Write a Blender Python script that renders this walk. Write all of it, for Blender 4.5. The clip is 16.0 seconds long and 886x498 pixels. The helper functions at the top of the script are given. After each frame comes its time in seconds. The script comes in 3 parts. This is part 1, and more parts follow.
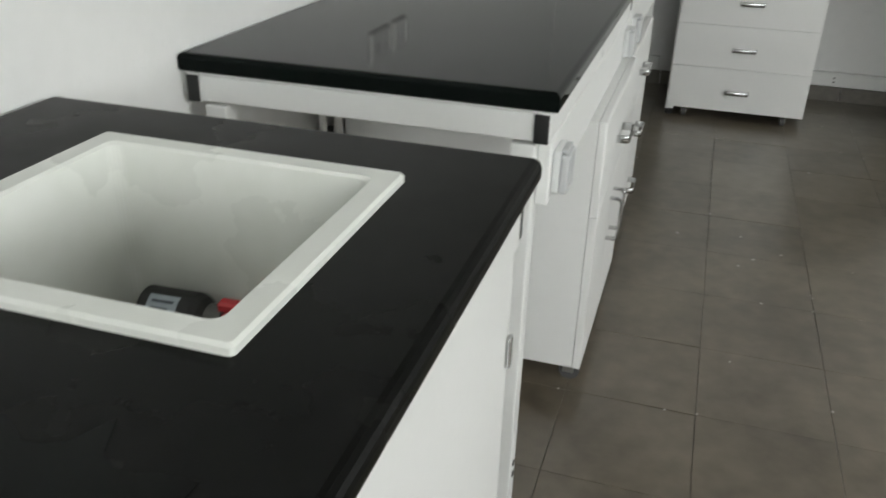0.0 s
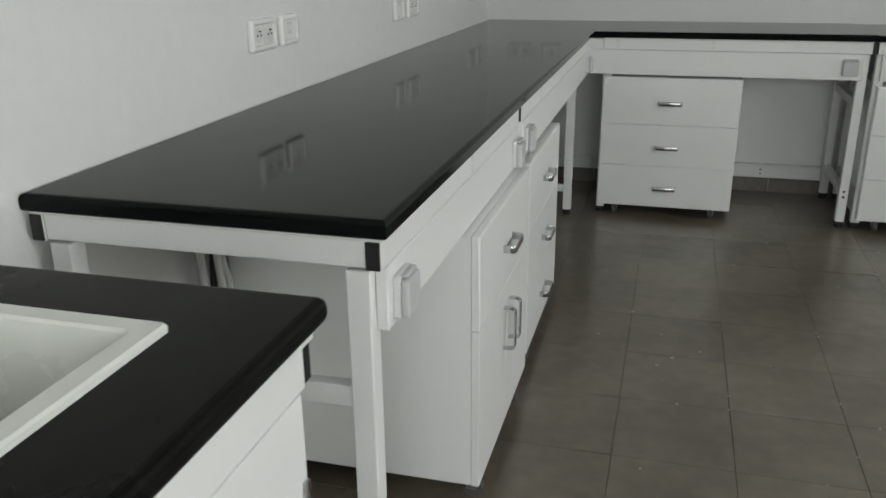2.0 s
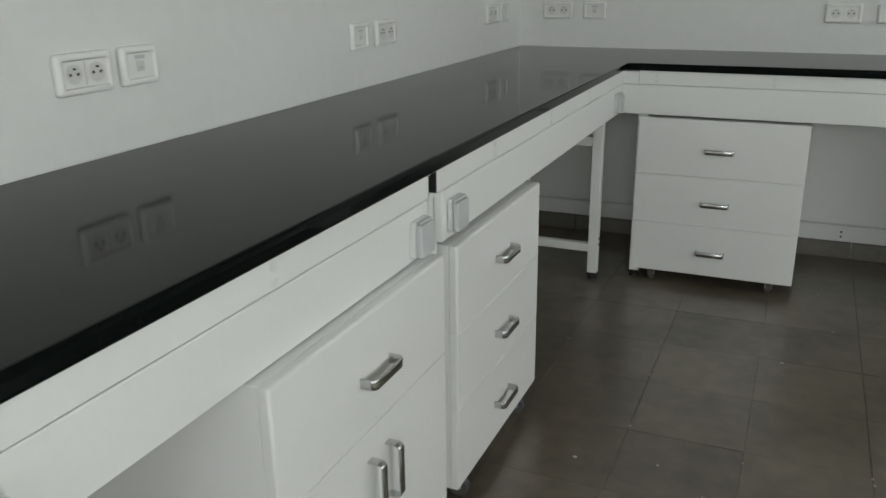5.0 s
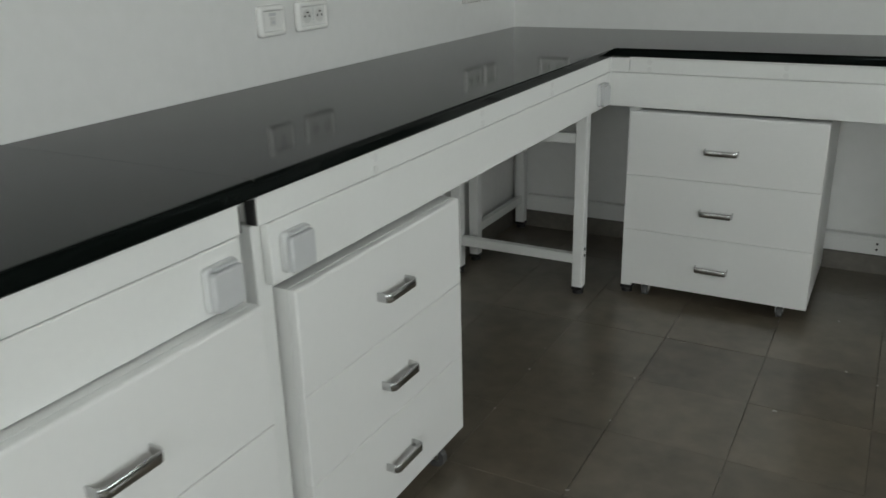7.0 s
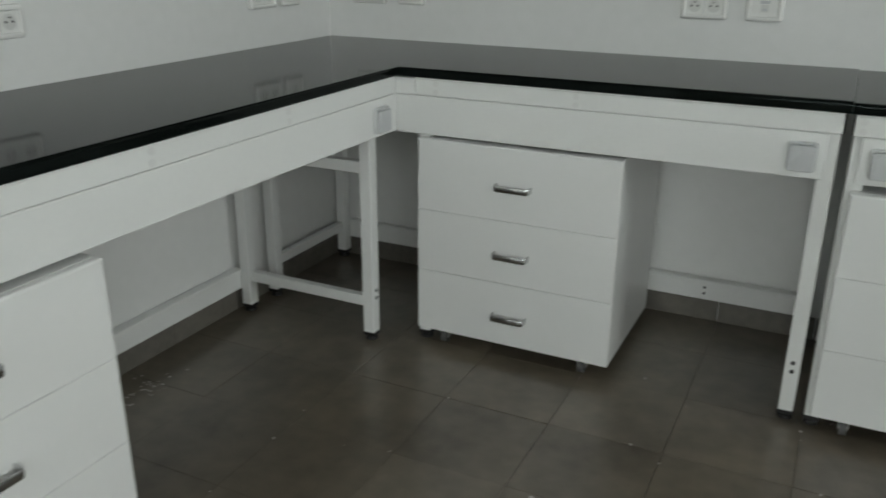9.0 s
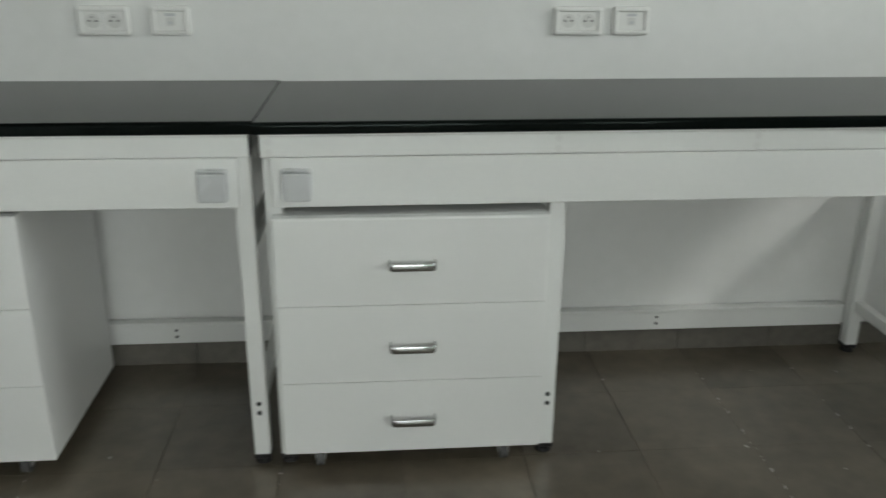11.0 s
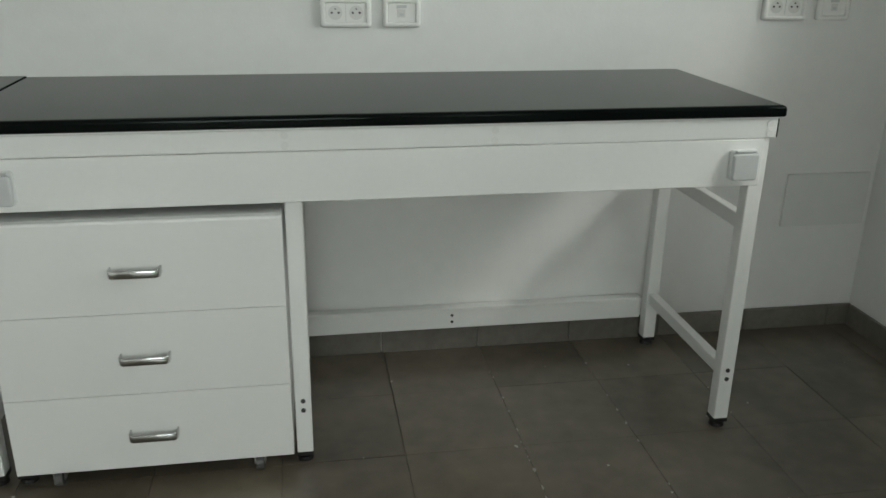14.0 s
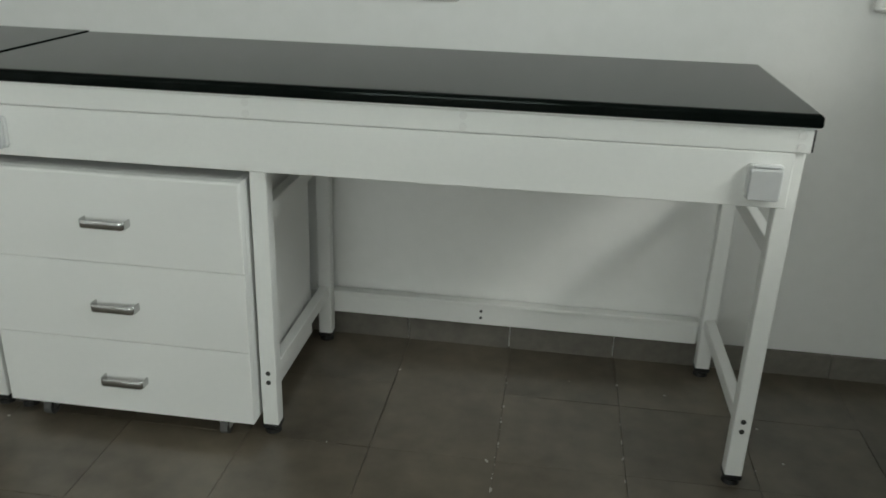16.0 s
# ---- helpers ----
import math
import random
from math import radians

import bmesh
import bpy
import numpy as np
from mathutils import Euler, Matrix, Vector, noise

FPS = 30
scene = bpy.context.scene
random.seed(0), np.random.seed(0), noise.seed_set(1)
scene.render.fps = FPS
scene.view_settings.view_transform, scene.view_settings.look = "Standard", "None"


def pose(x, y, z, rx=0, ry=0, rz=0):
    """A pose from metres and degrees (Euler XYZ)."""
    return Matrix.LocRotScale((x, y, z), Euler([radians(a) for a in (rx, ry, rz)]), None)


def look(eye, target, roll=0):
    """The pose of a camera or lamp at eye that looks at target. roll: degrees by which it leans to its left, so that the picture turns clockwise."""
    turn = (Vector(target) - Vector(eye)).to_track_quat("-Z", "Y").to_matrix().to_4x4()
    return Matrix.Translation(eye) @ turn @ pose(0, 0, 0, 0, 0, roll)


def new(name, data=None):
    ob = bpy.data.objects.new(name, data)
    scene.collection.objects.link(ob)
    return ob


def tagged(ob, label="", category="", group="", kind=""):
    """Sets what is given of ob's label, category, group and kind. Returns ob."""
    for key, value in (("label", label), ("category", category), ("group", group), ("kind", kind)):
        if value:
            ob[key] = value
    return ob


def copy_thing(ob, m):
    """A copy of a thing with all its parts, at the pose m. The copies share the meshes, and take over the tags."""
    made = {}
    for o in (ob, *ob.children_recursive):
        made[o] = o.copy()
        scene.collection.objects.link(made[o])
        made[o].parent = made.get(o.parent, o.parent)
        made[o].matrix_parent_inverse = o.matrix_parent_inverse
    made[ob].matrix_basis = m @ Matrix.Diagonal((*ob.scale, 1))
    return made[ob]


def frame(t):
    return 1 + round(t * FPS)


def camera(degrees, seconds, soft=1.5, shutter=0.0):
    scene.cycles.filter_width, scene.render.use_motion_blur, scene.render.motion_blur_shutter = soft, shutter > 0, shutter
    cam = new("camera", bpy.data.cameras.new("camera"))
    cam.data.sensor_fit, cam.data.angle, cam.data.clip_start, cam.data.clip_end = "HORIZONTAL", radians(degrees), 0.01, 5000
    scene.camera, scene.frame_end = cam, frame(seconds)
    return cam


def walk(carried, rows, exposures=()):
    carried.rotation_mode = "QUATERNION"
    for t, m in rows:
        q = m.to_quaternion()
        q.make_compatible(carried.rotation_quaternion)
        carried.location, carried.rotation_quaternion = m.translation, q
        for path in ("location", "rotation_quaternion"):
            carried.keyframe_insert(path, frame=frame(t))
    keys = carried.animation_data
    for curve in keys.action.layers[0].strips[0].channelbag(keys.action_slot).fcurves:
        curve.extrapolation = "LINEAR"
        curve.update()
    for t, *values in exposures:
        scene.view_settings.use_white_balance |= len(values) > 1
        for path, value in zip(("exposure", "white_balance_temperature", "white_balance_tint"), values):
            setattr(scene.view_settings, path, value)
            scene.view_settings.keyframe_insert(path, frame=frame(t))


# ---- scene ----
cam = camera(56.0, 16.0, soft=1.5, shutter=0.5)
PATH = [
    (0, (0.148, 0.174, 1.228), (-0.369, 1.889, 0.338), 1.6),
    (0.5, (0.178, 0.192, 1.239), (-0.261, 1.959, 0.413), 0.3),
    (1, (0.229, 0.209, 1.247), (-0.17, 2.012, 0.48), 0.1),
    (1.5, (0.283, 0.23, 1.261), (-0.165, 2.041, 0.54), -0.5),
    (2, (0.351, 0.267, 1.268), (-0.151, 2.08, 0.59), -0.6),
    (2.5, (0.424, 0.313, 1.267), (-0.136, 2.121, 0.62), -0.3),
    (3, (0.445, 0.415, 1.266), (-0.126, 2.227, 0.642), -0.5),
    (3.5, (0.458, 0.558, 1.258), (-0.155, 2.351, 0.618), -1.0),
    (4, (0.507, 0.691, 1.262), (-0.182, 2.461, 0.637), -1.8),
    (4.2, (0.547, 0.761, 1.257), (-0.171, 2.521, 0.635), -1.3),
    (6.3, (0.719, 1.385, 1.247), (-0.096, 3.083, 0.575), -0.8),
    (6.5, (0.762, 1.44, 1.245), (-0.101, 3.116, 0.576), -1.1),
    (7, (0.838, 1.561, 1.237), (-0.074, 3.202, 0.55), -1.5),
    (7.5, (0.883, 1.737, 1.225), (0.004, 3.397, 0.537), -0.8),
    (8, (0.95, 1.886, 1.246), (0.112, 3.561, 0.546), -1.0),
    (8.5, (1.069, 2.034, 1.247), (0.203, 3.691, 0.538), -0.6),
    (9, (1.19, 2.166, 1.25), (0.368, 3.851, 0.552), 0.4),
    (9.5, (1.256, 2.28, 1.248), (0.625, 4.042, 0.545), 0.6),
    (9.7, (1.276, 2.368, 1.254), (0.751, 4.164, 0.548), 0.5),
    (10, (1.251, 2.413, 1.24), (0.96, 4.276, 0.572), 1.7),
    (10.2, (1.293, 2.495, 1.253), (1.106, 4.369, 0.578), 1.3),
    (12.3, (1.561, 2.544, 1.255), (2.061, 4.363, 0.591), 1.8),
    (12.5, (1.573, 2.534, 1.252), (2.08, 4.353, 0.594), 1.8),
    (13, (1.637, 2.491, 1.257), (2.127, 4.31, 0.587), 1.6),
    (13.5, (1.747, 2.508, 1.246), (2.156, 4.346, 0.572), 0.7),
    (14, (1.925, 2.559, 1.249), (2.244, 4.408, 0.557), 0.9),
    (14.5, (2.109, 2.559, 1.252), (2.277, 4.433, 0.574), 0.8),
    (15, (2.296, 2.543, 1.254), (2.285, 4.415, 0.55), 1.2),
    (15.5, (2.426, 2.601, 1.234), (2.339, 4.47, 0.53), 1.5),
    (16, (2.542, 2.687, 1.235), (2.301, 4.527, 0.489), 1.9),
]
walk(cam, [(t, look(eye, target, roll)) for t, eye, target, roll in PATH],
     [(0.0, 0.04, 6650, 11), (2.0, -0.25, 6620, 10), (3.5, -0.33, 6620, 9), (7.0, -0.33, 6540, 8), (8.5, -0.24, 6500, 7), (9.5, -0.12, 6500, 7), (12.5, -0.01, 6640, 5), (16.0, -0.02, 6640, 4)])

# ---- light ----
world = bpy.data.worlds.new("sky")
world.use_nodes = True
scene.world = world
sky = world.node_tree.nodes.new("ShaderNodeTexSky")
sky.sky_type = "NISHITA"
sky.sun_disc = False
sky.sun_elevation = radians(38)
sky.sun_rotation = radians(125)
back = world.node_tree.nodes["Background"]
world.node_tree.links.new(sky.outputs["Color"], back.inputs["Color"])
back.inputs["Strength"].default_value = 0.10

sun = new("sun", bpy.data.lights.new("sun", "SUN"))
sun.data.energy = 0.5
sun.data.angle = radians(10)
sun.data.color = (1.0, 0.96, 0.9)
SUN_FROM = Vector((math.sin(radians(125)) * math.cos(radians(38)), math.cos(radians(125)) * math.cos(radians(38)), math.sin(radians(38))))
sun.matrix_world = look(SUN_FROM * 20, (0, 0, 0))

WEST, NORTH, EAST, SOUTH, HIGH = -0.678, 4.978, 3.80, -2.6, 2.85
# south of BAY an added wall at NEAR narrows the room, shading the north-east
NEAR, BAY = 3.05, 2.35
# windows: (wall, from, to, sill, head)
# near and south are unseen, placed and sized to light the room
WINDOWS = [("near", -0.6, 1.7, 1.0, 2.4), ("east", 3.3, 4.6, 1.3, 1.9), ("south", 0.3, 2.6, 0.95, 2.4)]
POWER = {"near": 37.0, "east": 13.0, "south": 41.0}
SPREAD = {"near": 180, "east": 122, "south": 180}  # no eave is built: the narrower east lamp cuts the steep light
FACE = {"near": NEAR, "east": EAST}


def window_light(wall, a, b, z0, z1):
    lamp = new("window_light", bpy.data.lights.new("window_light", "AREA"))
    lamp.data.shape, lamp.data.size, lamp.data.size_y = "RECTANGLE", (b - a) - 0.1, (z1 - z0) - 0.1
    lamp.data.energy, lamp.data.color = POWER[wall], (0.95, 1.0, 0.985)
    lamp.data.spread = radians(SPREAD[wall])
    m = (a + b) / 2
    if wall != "south":
        lamp.matrix_world = look((FACE[wall] + (0.17 if wall == "near" else 0.06), m, (z0 + z1) / 2), (0, m, (z0 + z1) / 2 - 0.35))
    else:
        lamp.matrix_world = look((m, SOUTH - 0.17, (z0 + z1) / 2), (m, 2, (z0 + z1) / 2 - 0.35))


for w in WINDOWS:
    window_light(*w)


# ---- materials ----
def material(name, color, rough=0.5, metal=0.0, coat=0.0, specular=0.5):
    m = bpy.data.materials.new(name)
    m.use_nodes = True
    b = m.node_tree.nodes["Principled BSDF"]
    b.inputs["Base Color"].default_value = (*color, 1)
    b.inputs["Roughness"].default_value = rough
    b.inputs["Metallic"].default_value = metal
    b.inputs["Coat Weight"].default_value = coat
    b.inputs["Specular IOR Level"].default_value = specular
    return m


def surface(m, dark, light, detail=6, fine=40.0, broad=3.0, mix=0.5, rough=None, bump=0.0, bump_scale=200.0, random_tone=0.0, dist=0.002):
    """Colour varied at two scales, roughness with it, and a fine relief."""
    nt = m.node_tree
    n, l = nt.nodes, nt.links
    b = n["Principled BSDF"]
    co = n.new("ShaderNodeNewGeometry").outputs["Position"]
    a = n.new("ShaderNodeTexNoise")
    a.inputs["Scale"].default_value, a.inputs["Detail"].default_value, a.inputs["Roughness"].default_value = broad, detail, 0.5
    f = n.new("ShaderNodeTexNoise")
    f.inputs["Scale"].default_value, f.inputs["Detail"].default_value = fine, 5
    for t in (a, f):
        l.new(co, t.inputs["Vector"])
    mx = n.new("ShaderNodeMix")
    mx.inputs[0].default_value = mix
    l.new(a.outputs["Fac"], mx.inputs[2])
    l.new(f.outputs["Fac"], mx.inputs[3])
    value = mx.outputs[0]
    if random_tone:
        info = n.new("ShaderNodeObjectInfo")
        add = n.new("ShaderNodeMath")
        add.operation = "MULTIPLY_ADD"
        add.inputs[1].default_value = random_tone
        l.new(info.outputs["Random"], add.inputs[0])
        l.new(value, add.inputs[2])
        sub = n.new("ShaderNodeMath")
        sub.operation = "SUBTRACT"
        sub.inputs[1].default_value = random_tone / 2
        l.new(add.outputs[0], sub.inputs[0])
        value = sub.outputs[0]
    r = n.new("ShaderNodeValToRGB")
    r.color_ramp.elements[0].position, r.color_ramp.elements[1].position = 0.25, 0.75
    r.color_ramp.elements[0].color, r.color_ramp.elements[1].color = (*dark, 1), (*light, 1)
    l.new(value, r.inputs["Fac"])
    l.new(r.outputs["Color"], b.inputs["Base Color"])
    if rough:
        mr = n.new("ShaderNodeMapRange")
        mr.inputs["From Min"].default_value, mr.inputs["From Max"].default_value = 0.35, 0.65
        mr.inputs["To Min"].default_value, mr.inputs["To Max"].default_value = rough
        l.new(a.outputs["Fac"], mr.inputs["Value"])
        l.new(mr.outputs["Result"], b.inputs["Roughness"])
    if bump:
        g = n.new("ShaderNodeTexNoise")
        g.inputs["Scale"].default_value, g.inputs["Detail"].default_value = bump_scale, 4
        l.new(co, g.inputs["Vector"])
        bp = n.new("ShaderNodeBump")
        bp.inputs["Strength"].default_value, bp.inputs["Distance"].default_value = bump, dist
        l.new(g.outputs["Fac"], bp.inputs["Height"])
        l.new(bp.outputs["Normal"], b.inputs["Normal"])
    return m


WALL = surface(material("wall_paint", (0.8, 0.8, 0.78), 0.55), (0.76, 0.765, 0.75), (0.82, 0.82, 0.81), fine=25, broad=1.3, rough=(0.45, 0.6), bump=0.25, bump_scale=90)
PANEL = surface(material("panel_paint", (0.72, 0.73, 0.72), 0.4), (0.68, 0.69, 0.68), (0.73, 0.735, 0.725), fine=20, broad=3, rough=(0.35, 0.45))
# the ceiling is out of view; its grey is chosen to deepen the shadows
CEILING = surface(material("ceiling_grey", (0.45, 0.45, 0.44), 0.85), (0.40, 0.40, 0.39), (0.50, 0.50, 0.49), bump=0.2)
LAMINATE = surface(material("white_laminate", (0.8, 0.8, 0.79), 0.35), (0.79, 0.795, 0.785), (0.82, 0.82, 0.81), fine=60, broad=2, rough=(0.3, 0.42), bump=0.04, bump_scale=700, dist=0.001)
STEEL = surface(material("white_powder_coat", (0.8, 0.8, 0.79), 0.35), (0.78, 0.785, 0.775), (0.82, 0.825, 0.81), fine=90, broad=4, rough=(0.3, 0.42), bump=0.08, bump_scale=900, dist=0.0006)
EPOXY = surface(material("black_worktop", (0.006, 0.007, 0.007), 0.1, specular=0.098), (0.0028, 0.0042, 0.0038), (0.0048, 0.0066, 0.006), fine=180, broad=2.5, rough=(0.055, 0.09))
EPOXY.node_tree.nodes["Principled BSDF"].inputs["Specular Tint"].default_value = (0.90, 1.0, 0.97, 1)
DUSTY = surface(material("dusty_black_worktop", (0.01, 0.01, 0.01), 0.4, specular=0.07), (0.0026, 0.0030, 0.0028), (0.0135, 0.0135, 0.0125), fine=22, broad=5, mix=0.35, rough=(0.22, 0.36), bump=0.03, bump_scale=400, dist=0.0005)
DARK_GLOSSY = surface(material("dark_glossy_worktop", (0.003, 0.004, 0.004), 0.12, specular=0.10), (0.0016, 0.0022, 0.0020), (0.0034, 0.0042, 0.0038), rough=(0.08, 0.16))
SEAL = surface(material("grey_joint_seal", (0.06, 0.06, 0.06), 0.6), (0.035, 0.036, 0.035), (0.085, 0.086, 0.083), fine=60, broad=9)
CHROME = surface(material("brushed_chrome", (0.6, 0.6, 0.6), 0.12, 1.0), (0.48, 0.48, 0.48), (0.60, 0.60, 0.60), fine=300, broad=20, rough=(0.05, 0.11))
BLACK = surface(material("black_plastic", (0.012, 0.012, 0.012), 0.45), (0.009, 0.009, 0.009), (0.016, 0.016, 0.016), rough=(0.4, 0.55))
BOLT = material("dark_bolt", (0.06, 0.06, 0.06), 0.4, 0.6)
SOCKET = surface(material("white_socket_plastic", (0.82, 0.82, 0.8), 0.22), (0.81, 0.81, 0.79), (0.84, 0.84, 0.82), rough=(0.18, 0.26))
HOLE = material("socket_hole", (0.01, 0.01, 0.01), 0.6)
FLAP = surface(material("grey_socket_flap", (0.55, 0.56, 0.57), 0.3), (0.52, 0.53, 0.54), (0.58, 0.59, 0.60), rough=(0.25, 0.35))
PLUG = material("off_white_plug", (0.745, 0.745, 0.735), 0.3)
BOXGREY = surface(material("pale_socket_box", (0.66, 0.67, 0.67), 0.3), (0.63, 0.64, 0.64), (0.69, 0.70, 0.70), rough=(0.25, 0.35))
CERAMIC = surface(material("white_sink_resin", (0.72, 0.74, 0.70), 0.3), (0.70, 0.72, 0.67), (0.77, 0.78, 0.75), fine=30, broad=4, rough=(0.25, 0.4))
TILE = surface(material("cement_tile", (0.2, 0.185, 0.16), 0.3, coat=0.3, specular=0.8), (0.052, 0.041, 0.027), (0.196, 0.165, 0.122), detail=4, fine=16, broad=3.2, mix=0.4, bump=0.03, bump_scale=60, random_tone=0.10)
TILE.node_tree.nodes["Principled BSDF"].inputs["Coat Roughness"].default_value = 0.26
GROUT = surface(material("dark_grout", (0.08, 0.07, 0.06), 0.9), (0.10, 0.086, 0.066), (0.25, 0.222, 0.182), fine=7, bump=0.4)
SKIRT = surface(material("cement_skirting", (0.19, 0.175, 0.15), 0.45), (0.115, 0.105, 0.09), (0.20, 0.185, 0.16), fine=40, broad=5, rough=(0.35, 0.5), bump=0.1, random_tone=0.15)
DUST = surface(material("plaster_dust", (0.5, 0.48, 0.45), 0.9), (0.42, 0.4, 0.37), (0.6, 0.58, 0.55))
WHEEL = material("grey_caster_wheel", (0.09, 0.09, 0.09), 0.5)
ZINC = material("zinc_fork", (0.55, 0.55, 0.54), 0.3, 1.0)
HOSE = material("white_hose", (0.62, 0.62, 0.6), 0.4)
PIPE = surface(material("grey_drain_pipe", (0.09, 0.09, 0.085), 0.45), (0.075, 0.075, 0.07), (0.11, 0.11, 0.1))
RED = material("red_plastic", (0.55, 0.03, 0.04), 0.4)
LABELGREY = surface(material("printed_label", (0.35, 0.4, 0.45), 0.5), (0.28, 0.33, 0.38), (0.45, 0.5, 0.54), fine=120)
INK = material("label_ink", (0.06, 0.07, 0.09), 0.5)
ALUMINIUM = material("window_aluminium", (0.7, 0.7, 0.7), 0.4, 0.3)
GLASS = material("window_glass", (1, 1, 1), 0.02)
GLASS.node_tree.nodes["Principled BSDF"].inputs["Transmission Weight"].default_value = 1.0


# ---- mesh helpers ----
def add_box(bm, x0, x1, y0, y1, z0, z1, bevel=0.0, seg=1):
    vs = [bm.verts.new((x, y, z)) for x in (x0, x1) for y in (y0, y1) for z in (z0, z1)]
    fs = [bm.faces.new([vs[i] for i in q]) for q in ((0, 1, 3, 2), (4, 6, 7, 5), (0, 4, 5, 1), (2, 3, 7, 6), (0, 2, 6, 4), (1, 5, 7, 3))]
    if bevel:
        edges = list({e for f in fs for e in f.edges})
        bmesh.ops.bevel(bm, geom=edges, offset=bevel, segments=seg, profile=0.5, affect="EDGES")


def add_rod(bm, a, b, r, n=14, r2=None):
    a, b = Vector(a), Vector(b)
    m = Matrix.Translation((a + b) / 2) @ (b - a).to_track_quat("Z", "Y").to_matrix().to_4x4()
    bmesh.ops.create_cone(bm, cap_ends=True, segments=n, radius1=r, radius2=r if r2 is None else r2, depth=(b - a).length, matrix=m)


def add_prism(bm, outline, z0, z1, bevel=0.0, seg=2, turn=None):
    """An outline in x, y drawn up from z0 to z1."""
    lo = [bm.verts.new((x, y, z0)) for x, y in outline]
    hi = [bm.verts.new((x, y, z1)) for x, y in outline]
    k = len(outline)
    bottom, top = bm.faces.new(lo[::-1]), bm.faces.new(hi)
    sides = [bm.faces.new((lo[i], lo[(i + 1) % k], hi[(i + 1) % k], hi[i])) for i in range(k)]
    made = lo + hi
    if bevel:
        out = bmesh.ops.bevel(bm, geom=list(top.edges) + list(bottom.edges), offset=bevel, segments=seg, profile=0.5, affect="EDGES")
        made = list({v for f in out["faces"] for v in f.verts} | {v for v in made if v.is_valid})
    if turn is not None:
        linked = set()
        stack = [v for v in made if v.is_valid]
        while stack:
            v = stack.pop()
            if v not in linked:
                linked.add(v)
                stack += [e.other_vert(v) for e in v.link_edges]
        bmesh.ops.transform(bm, matrix=turn, verts=list(linked))


def rounded(w, h, r, n=4):
    """A rectangle round the origin with rounded corners."""
    pts = []
    for cx, cy, a0 in ((w / 2 - r, h / 2 - r, 0), (-w / 2 + r, h / 2 - r, 90), (-w / 2 + r, -h / 2 + r, 180), (w / 2 - r, -h / 2 + r, 270)):
        for i in range(n + 1):
            a = radians(a0 + 90 * i / n)
            pts.append((cx + r * math.cos(a), cy + r * math.sin(a)))
    return pts


def finish(name, bm, mat, parent=None, smooth=False):
    me = bpy.data.meshes.new(name)
    bmesh.ops.recalc_face_normals(bm, faces=bm.faces[:])
    for f in bm.faces:
        f.smooth = smooth
    bm.to_mesh(me)
    bm.free()
    me.materials.append(mat)
    ob = new(name, me)
    if parent:
        ob.parent = parent
    return ob


def boxes(name, parent, mat, list_of_boxes, bevel=0.0015, seg=1):
    bm = bmesh.new()
    for b in list_of_boxes:
        add_box(bm, *b, bevel=bevel, seg=seg)
    return finish(name, bm, mat, parent)


def tube(name, parent, mat, points, r, n=10):
    """A round hose through points."""
    cu = bpy.data.curves.new(name, "CURVE")
    cu.dimensions, cu.bevel_depth, cu.bevel_resolution, cu.use_fill_caps = "3D", r, 3, True
    sp = cu.splines.new("NURBS")
    sp.points.add(len(points) - 1)
    for p, q in zip(sp.points, points):
        p.co = (*q, 1)
    sp.use_endpoint_u, sp.order_u = True, 3
    cu.materials.append(mat)
    ob = new(name, cu)
    ob.parent = parent
    return ob


# the flat face of a fitting on a wall: local x along it, local z up, local -y out of it
UPRIGHT = Matrix.Rotation(radians(90), 4, "X")

# ---- the room ----
T = 0.22


def wall_with_openings(name, along, a, b, plane, outward, holes):
    """A wall along x or y from a to b; its room face lies at plane, its thickness goes outward."""
    bm = bmesh.new()
    p0, p1 = sorted((plane, plane + outward * T))
    cuts = sorted({a, b, *[h[0] for h in holes], *[h[1] for h in holes]})
    for u, v in zip(cuts, cuts[1:]):
        hole = [h for h in holes if h[0] <= u and v <= h[1]]
        spans = [(0, hole[0][2]), (hole[0][3], HIGH)] if hole else [(0, HIGH)]
        for z0, z1 in spans:
            add_box(bm, *((u, v, p0, p1) if along == "x" else (p0, p1, u, v)), z0, z1)
    bmesh.ops.remove_doubles(bm, verts=bm.verts[:], dist=1e-5)
    ob = finish(name, bm, WALL)
    return tagged(ob, "white painted plaster wall", "wall", kind="structure")


wall_with_openings("wall_north", "x", WEST - T, EAST + T, NORTH, 1, [])
wall_with_openings("wall_west", "y", SOUTH, NORTH, WEST, -1, [])
wall_with_openings("wall_east", "y", BAY, NORTH, EAST, 1, [w[1:] for w in WINDOWS if w[0] == "east"])
# next two walls are out of view, added to block light from the bay
wall_with_openings("wall_near_east", "y", SOUTH, BAY - T, NEAR, 1, [w[1:] for w in WINDOWS if w[0] == "near"])
wall_with_openings("wall_return", "x", NEAR, EAST + T, BAY, -1, [])
wall_with_openings("wall_south", "x", WEST - T, NEAR + T, SOUTH, -1, [w[1:] for w in WINDOWS if w[0] == "south"])
tagged(boxes("ceiling", None, CEILING, [(WEST - T, EAST + T, SOUTH - T, NORTH + T, HIGH, HIGH + 0.15)], 0), "unseen ceiling, greyed to cut bounced light", "ceiling", kind="structure")


